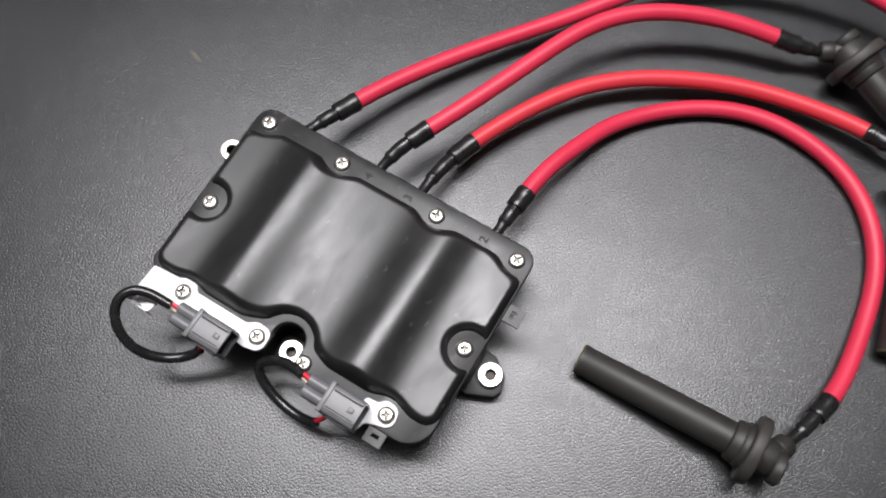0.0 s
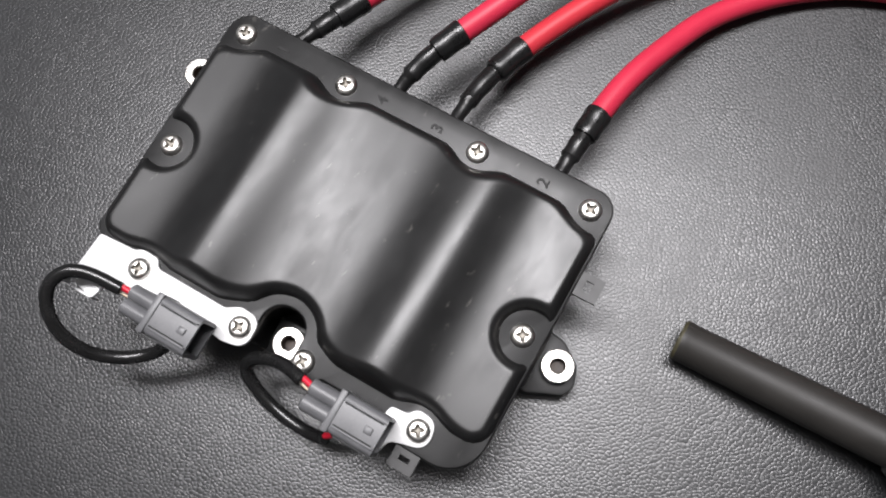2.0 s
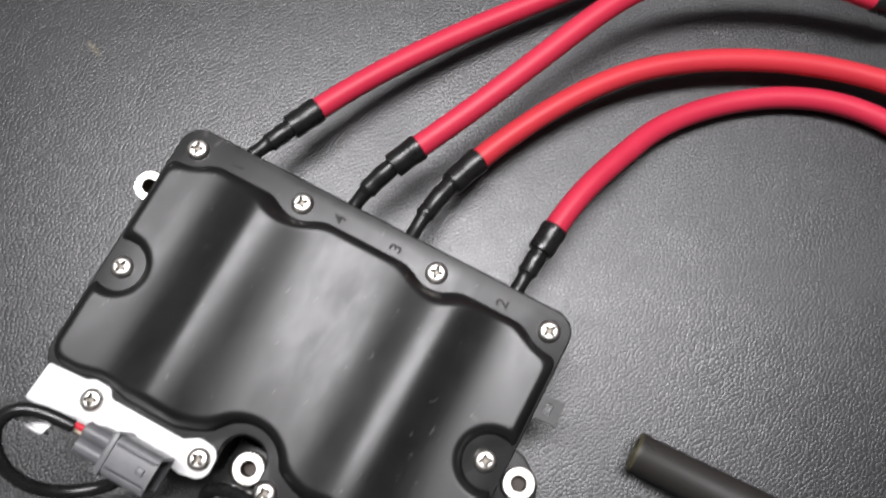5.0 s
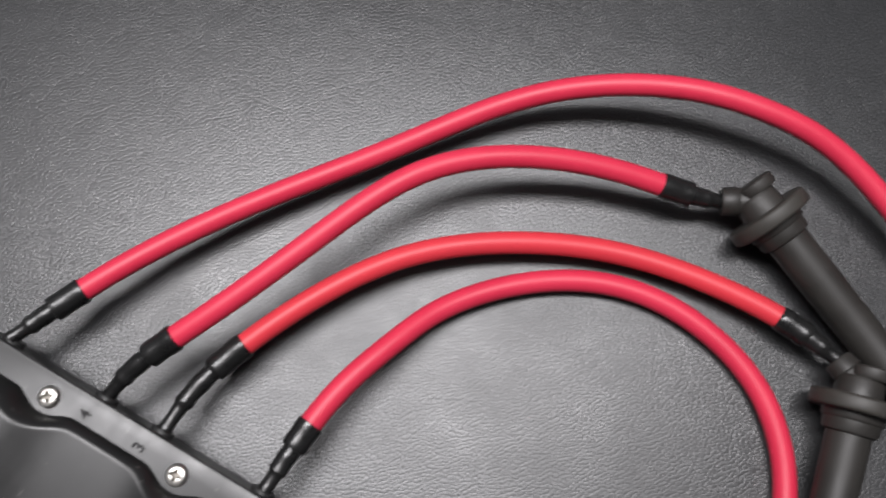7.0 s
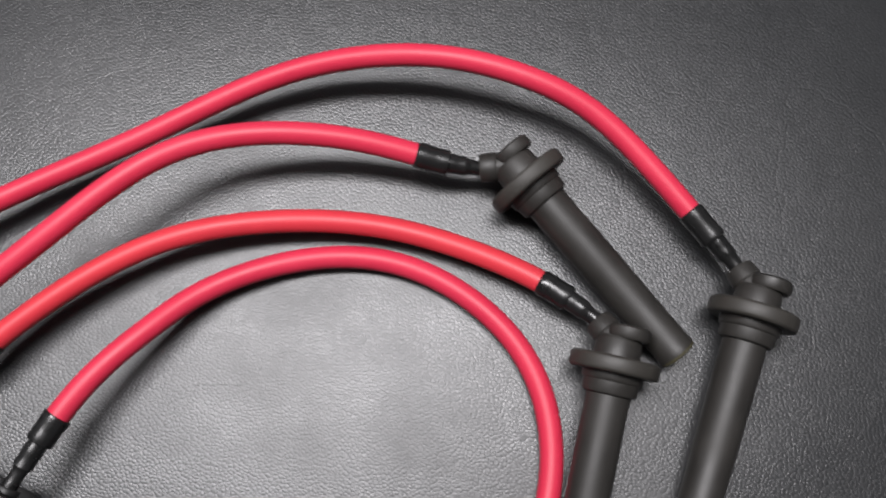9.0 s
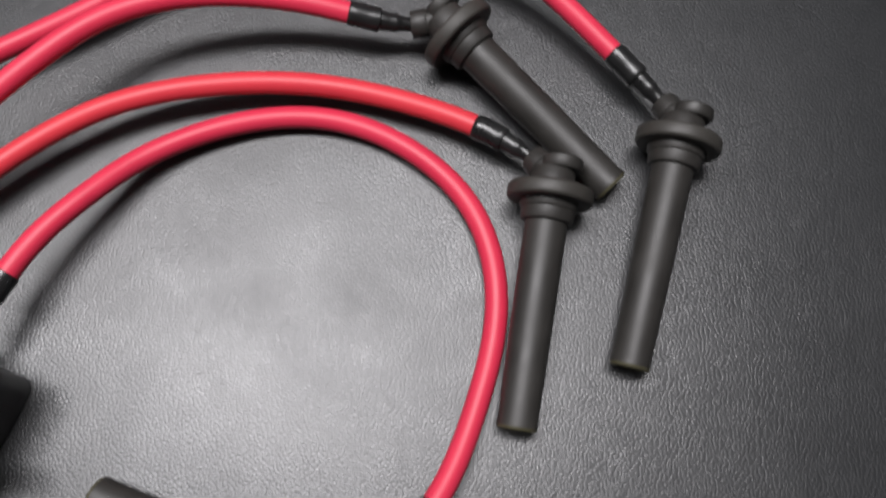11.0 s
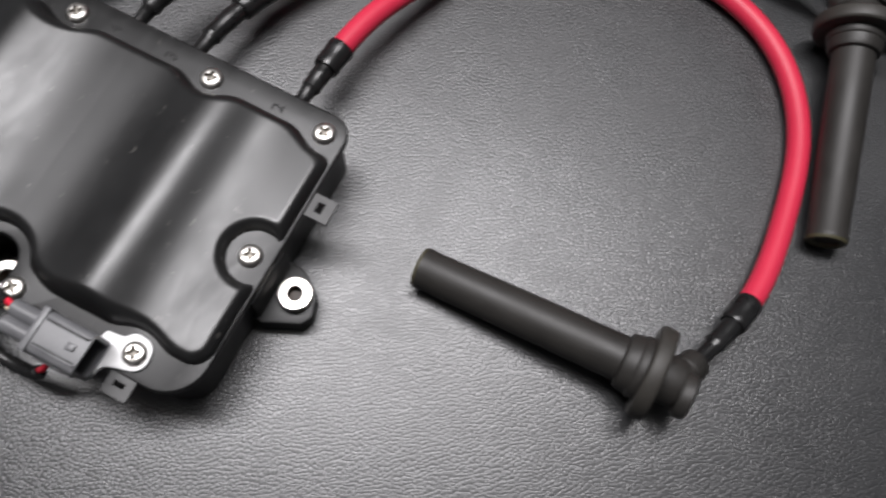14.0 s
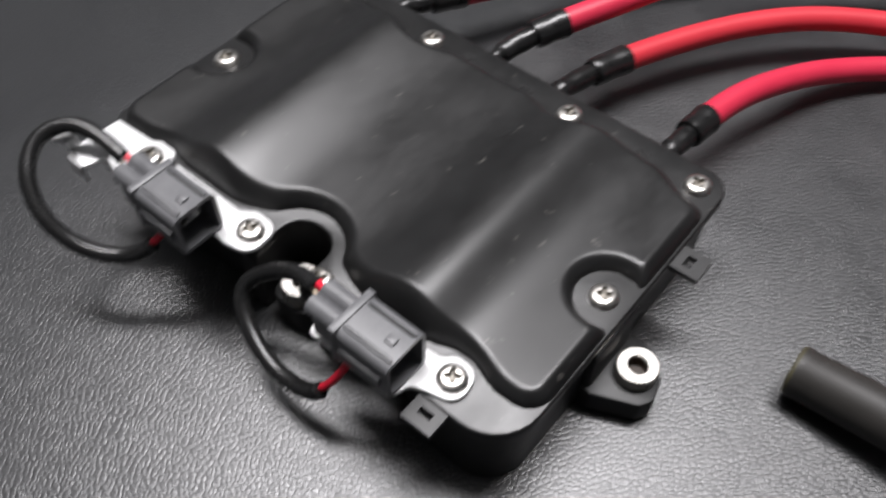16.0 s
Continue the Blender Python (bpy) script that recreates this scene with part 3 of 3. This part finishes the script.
# low raised cylinder numbers on the flange
def raised_text(text, x, y, size):
    curve = bpy.data.curves.new("number", "FONT")
    curve.body, curve.size, curve.extrude, curve.align_x, curve.align_y = text, size, 0.00016, "CENTER", "CENTER"
    curve.offset = 0.00012
    ob = bpy.data.objects.new("number", curve)
    scene.collection.objects.link(ob)
    mesh = bpy.data.meshes.new_from_object(ob.evaluated_get(bpy.context.evaluated_depsgraph_get()))
    bpy.data.objects.remove(ob)
    bm = bmesh.new()
    bm.from_mesh(mesh)
    bm.transform(pose(x * CM, y * CM, FLANGE_TOP + 0.0001, 0, 0, 90))
    part("number", bm, NUMBER, coil, "low raised cylinder number")


for text, x in (("1", -5.62), ("4", -1.30), ("3", 1.03), ("2", 5.35)):
    raised_text(text, x, 4.63, 0.0062)


# ---- grey plugs with their short cable loops ----
def connector(x0, y0, loop, tail):
    """A two-pin socket lying along x on a bracket, open at its far end."""
    z0, z1 = FLANGE_TOP + 0.0016, 0.0470
    xm, x1, y1 = x0 + 0.0112, x0 + 0.0285, y0 + 0.0140
    shell = bmesh.new()
    bmesh.ops.create_cube(shell, size=1.0)
    shell.transform(Matrix.Translation(((xm + x1) / 2, (y0 + y1) / 2, (z0 + z1) / 2)) @ Matrix.Diagonal((x1 - xm, y1 - y0, z1 - z0, 1)))
    long_edges = [e for e in shell.edges if abs(e.verts[0].co.x - e.verts[1].co.x) > 0.001]
    bmesh.ops.bevel(shell, geom=long_edges, offset=0.0022, segments=4, affect="EDGES", profile=0.5)
    mouth = max(shell.faces, key=lambda f: f.calc_center_median().x)
    bmesh.ops.inset_region(shell, faces=[mouth], thickness=0.0013)
    hole = bmesh.ops.extrude_discrete_faces(shell, faces=[mouth])["faces"][0]
    bmesh.ops.translate(shell, verts=hole.verts[:], vec=(-0.0070, 0, 0))
    plug = part("connector", shell, GREY, coil, "grey plastic two-pin plug on a bracket", smooth=35)
    part("collar", box(xm - 0.0010, xm + 0.0014, y0 - 0.0004, y1 + 0.0004, z0 + 0.0002, z1 + 0.0006, 0.0005), GREY, plug)
    part("rear_body", box(x0 + 0.0022, xm - 0.0011, y0 + 0.0014, y1 - 0.0014, z0 + 0.0018, z1 - 0.0034, 0.0010), GREY, plug)
    for yy in (0.0043, 0.0097):
        part("wire_seat", lathe([(0.0, 0.0016), (0.0, 0.0025), (0.0004, 0.0029), ((xm - 0.0011) - x0, 0.0029)], (x0, y0 + yy, z1 - 0.0042), (x0 + 1, y0 + yy, z1 - 0.0042), 24), GREY, plug)
    for ya, yb in ((0.0021, 0.0028), (0.0112, 0.0119)):
        part("rail", box(xm + 0.0018, x1 - 0.0004, y0 + ya, y0 + yb, z1 - 0.0004, z1 + 0.0011, 0.0002), GREY, plug)
        # black strip along the rail stands for the shade in a groove
        part("groove_shade", box(xm + 0.0020, x1 - 0.0010, y0 + (ya - 0.0005 if ya > 0.005 else yb), y0 + (ya if ya > 0.005 else yb + 0.0005), z1 - 0.0002, z1 + 0.0002), NUMBER, plug, "narrow dark strip for the shade of a groove")
    part("latch", box(x1 - 0.0058, x1 - 0.0030, y0 + 0.0058, y0 + 0.0082, z1 - 0.0002, z1 + 0.0008, 0.0003), GREY, plug)
    part("guide", box(xm + 0.0020, x1 - 0.0020, y0 - 0.0008, y0 + 0.0002, (z0 + z1) / 2 - 0.0016, (z0 + z1) / 2 + 0.0016, 0.0003), GREY, plug)
    part("tongue", box(x1 - 0.0071, x1 - 0.0022, y0 + 0.0050, y0 + 0.0090, (z0 + z1) / 2 + 0.0008, z1 - 0.0022, 0.0003), GREY, plug)
    for yy in (0.0050, 0.0090):
        part("pin", box(x1 - 0.0072, x1 - 0.0030, y0 + yy - 0.0006, y0 + yy + 0.0006, (z0 + z1) / 2 - 0.0004, (z0 + z1) / 2 + 0.0004, 0.0002), STEEL, plug)
    at, xyz = spline([[c * CM for c in p] for p in loop], 0.0010)
    end = at[-1]
    part("cable", hose(piece(at, xyz, 0.0045, end - tail), 0.0024, 18, 0.0006), CABLE, plug, "black sheathed cable loop")
    for shift, material in ((0.0009, RED_WIRE), (-0.0010, CREAM_WIRE)):
        for a, b in ((0.0, 0.0075), (end - tail - 0.003, end))[:2 if material is RED_WIRE else 1]:
            run = piece(at, xyz, a, b)
            run[:, 1] += shift
            run[:, 2] += shift * 0.6
            part("core_wire", hose(run, 0.00115 if material is RED_WIRE else 0.0004, 12), material, plug)


connector(-0.0490, -0.0672, [(-4.88, -5.90, 4.05), (-5.8, -5.88, 4.35), (-7.15, -6.0, 4.66), (-7.69, -7.12, 4.55), (-6.82, -8.24, 4.0), (-5.65, -8.49, 3.05), (-4.55, -7.95, 2.35), (-3.65, -7.15, 2.35), (-3.3, -6.45, 3.1)], 0.0055)
connector(0.0214, -0.0641, [(2.18, -5.54, 4.05), (1.5, -5.40, 3.95), (0.50, -5.24, 3.48), (-0.76, -5.72, 2.55), (-0.86, -6.34, 1.95), (0.80, -7.02, 1.25), (2.50, -7.02, 1.35), (3.2, -6.78, 2.15), (3.5, -6.1, 3.2)], 0.0158)


# ---- the four ignition leads ----
def lead(path, marks, ring, tip, silicone, label):
    """A lead: thin and thick black sleeves at both ends of a red hose, and a long spark plug boot. marks: lengths along the path at which the sleeves change."""
    at, xyz = spline([[c * CM for c in p] for p in path])
    thin_a, thick_a, thick_b, thin_b, end = (m * CM for m in marks)
    end = min(end, at[-1])
    root = thing("ignition_lead", tuple(xyz[0]), label, "cable", "leads of the coil pack")
    part("red_hose", hose(piece(at, xyz, thick_a - 0.002, thick_b + 0.002), 0.0045, 26), silicone, root, "bright red silicone hose")
    part("sleeve", hose(piece(at, xyz, thin_a, thick_a), lambda u: 0.0052 - 0.0003 * (1 - u) + 0.00010 * math.sin(u * 9), 26, 0.0005), SHRINK, root, "black heat-shrink sleeve")
    part("sleeve", hose(piece(at, xyz, thick_b, thin_b), lambda u: 0.0050 + 0.00010 * math.sin(u * 8), 26, 0.0005), SHRINK, root, "black heat-shrink sleeve")
    part("thin_sleeve", hose(piece(at, xyz, 0.0, thin_a + 0.001), lambda u: 0.0028 + 0.0009 * min(1.0, max(0.0, (u - 0.40) * 26)) + 0.00012 * math.sin(u * 17 + 1), 22), SHRINK, root)
    part("thin_sleeve", hose(piece(at, xyz, thin_b - 0.001, end), lambda u: 0.0038 - 0.0008 * min(1.0, max(0.0, (u - 0.55) * 26)) + 0.0001 * math.sin(u * 13), 22), SHRINK, root)
    # the boot, its broad seal and its tip resting on the leather
    r0 = Vector((ring[0] * CM, ring[1] * CM, 0.0167))
    t0 = Vector((tip[0] * CM, tip[1] * CM, 0.0078))
    n = (t0 - r0).length
    way = (t0 - r0) / n
    tube = [(0.004, 0.0082), (n * 0.5, 0.0080), (n - 0.0035, 0.0075), (n - 0.003, 0.0077), (n - 0.0012, 0.0077)]
    part("boot_tube", lathe(tube, r0, t0, 44), RUBBER, root, "long dark rubber boot tube", smooth=30)
    part("tip_ring", lathe([(n - 0.0014, 0.0076), (n - 0.0008, 0.0076), (n, 0.0071), (n, 0.0050), (n - 0.0010, 0.0044), (n - 0.0035, 0.0042), (n - 0.0036, 0.0002)], r0, t0, 44, False), TIP, root, "worn olive rubber tip")
    part("boot_collar", lathe([(0.0030, 0.0113), (0.0055, 0.0111), (0.0060, 0.0107), (0.0062, 0.0104), (0.0096, 0.0101), (0.0106, 0.0096), (0.0112, 0.0082)], r0, t0, 44), RUBBER, root, "stepped rubber collar")
    part("seal", lathe([(-0.0030, 0.0088), (-0.0030, 0.0155), (-0.0028, 0.0160), (-0.0023, 0.0164), (-0.0018, 0.0166), (0.0018, 0.0166), (0.0023, 0.0164), (0.0028, 0.0160), (0.0030, 0.0155), (0.0030, 0.0100)], r0, t0, 48), SEAL, root, "thick round brownish rubber seal")
    part("neck", lathe([(-0.0105, 0.0076), (-0.0092, 0.0085), (-0.0030, 0.0089)], r0, t0, 36), RUBBER, root)
    last = Vector(xyz[np.searchsorted(at, end) - 1])
    elbow = r0 - way * 0.0078
    side = last - elbow
    side -= way * side.dot(way)
    side.normalize()
    over = r0 - way * 0.0105 - side * 0.0030
    part("cap", lathe([(-0.0046, 0.0040), (-0.0046, 0.0070), (-0.0038, 0.0080), (-0.0008, 0.0082), (0.0004, 0.0074)], over, over + way, 32), RUBBER, root, "flat rubber pull cap")
    out = last - elbow
    arm = out.length
    part("elbow", lathe([(0.0, 0.0062), (arm * 0.50, 0.0054), (arm * 0.55, 0.0059), (arm * 0.93, 0.0056), (arm * 0.99, 0.0052), (arm, 0.0034)], elbow, last, 32), RUBBER, root, "rubber elbow towards the hose")
    return root


lead([(-5.68, 5.40, 2.32), (-3.92, 9.78, 1.90), (-0.95, 14.53, 1.42), (2.77, 19.06, 1.34), (5.81, 23.18, 1.74), (8.91, 25.47, 2.36), (12.24, 26.89, 2.83), (15.23, 27.45, 2.83), (18.12, 27.65, 2.37), (21.31, 26.59, 1.78), (25.97, 24.34, 1.45)],
     (1.79, 3.15, 40.31, 41.77, 43.2), (26.97, 22.90), (28.20, 14.00), SILICONE, "longest red spark plug lead arching over the leather")
lead([(-1.36, 5.25, 2.01), (-1.06, 6.88, 2.55), (0.65, 9.95, 3.01), (2.58, 14.24, 3.29), (4.33, 18.51, 3.35), (7.51, 21.04, 3.09), (11.20, 22.58, 2.47), (14.06, 23.10, 1.90), (15.44, 23.70, 1.55)],
     (2.36, 3.65, 24.28, 25.57, 27.0), (17.24, 23.96), (25.24, 20.50), SILICONE, "short red spark plug lead raised off the leather")
lead([(1.12, 5.22, 1.88), (1.11, 7.57, 1.61), (2.74, 11.58, 1.61), (5.26, 15.66, 1.62), (8.79, 18.26, 1.35), (12.54, 20.03, 1.07), (16.16, 20.66, 1.12), (19.76, 20.77, 1.29), (22.60, 20.02, 1.50)],
     (2.92, 4.49, 26.65, 27.96, 29.3), (23.10, 18.92), (25.12, 10.30), SILICONE_ORANGE, "orange-red spark plug lead between two others")
lead([(5.56, 5.42, 2.12), (5.80, 9.64, 2.09), (6.92, 12.55, 1.57), (7.66, 14.75, 0.85), (10.48, 17.71, 0.60), (14.63, 19.61, 0.58), (20.26, 18.52, 0.50), (23.05, 14.70, 0.47), (23.50, 10.58, 0.47), (23.62, 6.98, 0.89), (22.17, 3.42, 1.46)],
     (1.78, 2.91, 35.99, 37.25, 39.36), (20.96, 2.50), (12.10, 2.42), SILICONE, "red spark plug lead curled round on the leather")
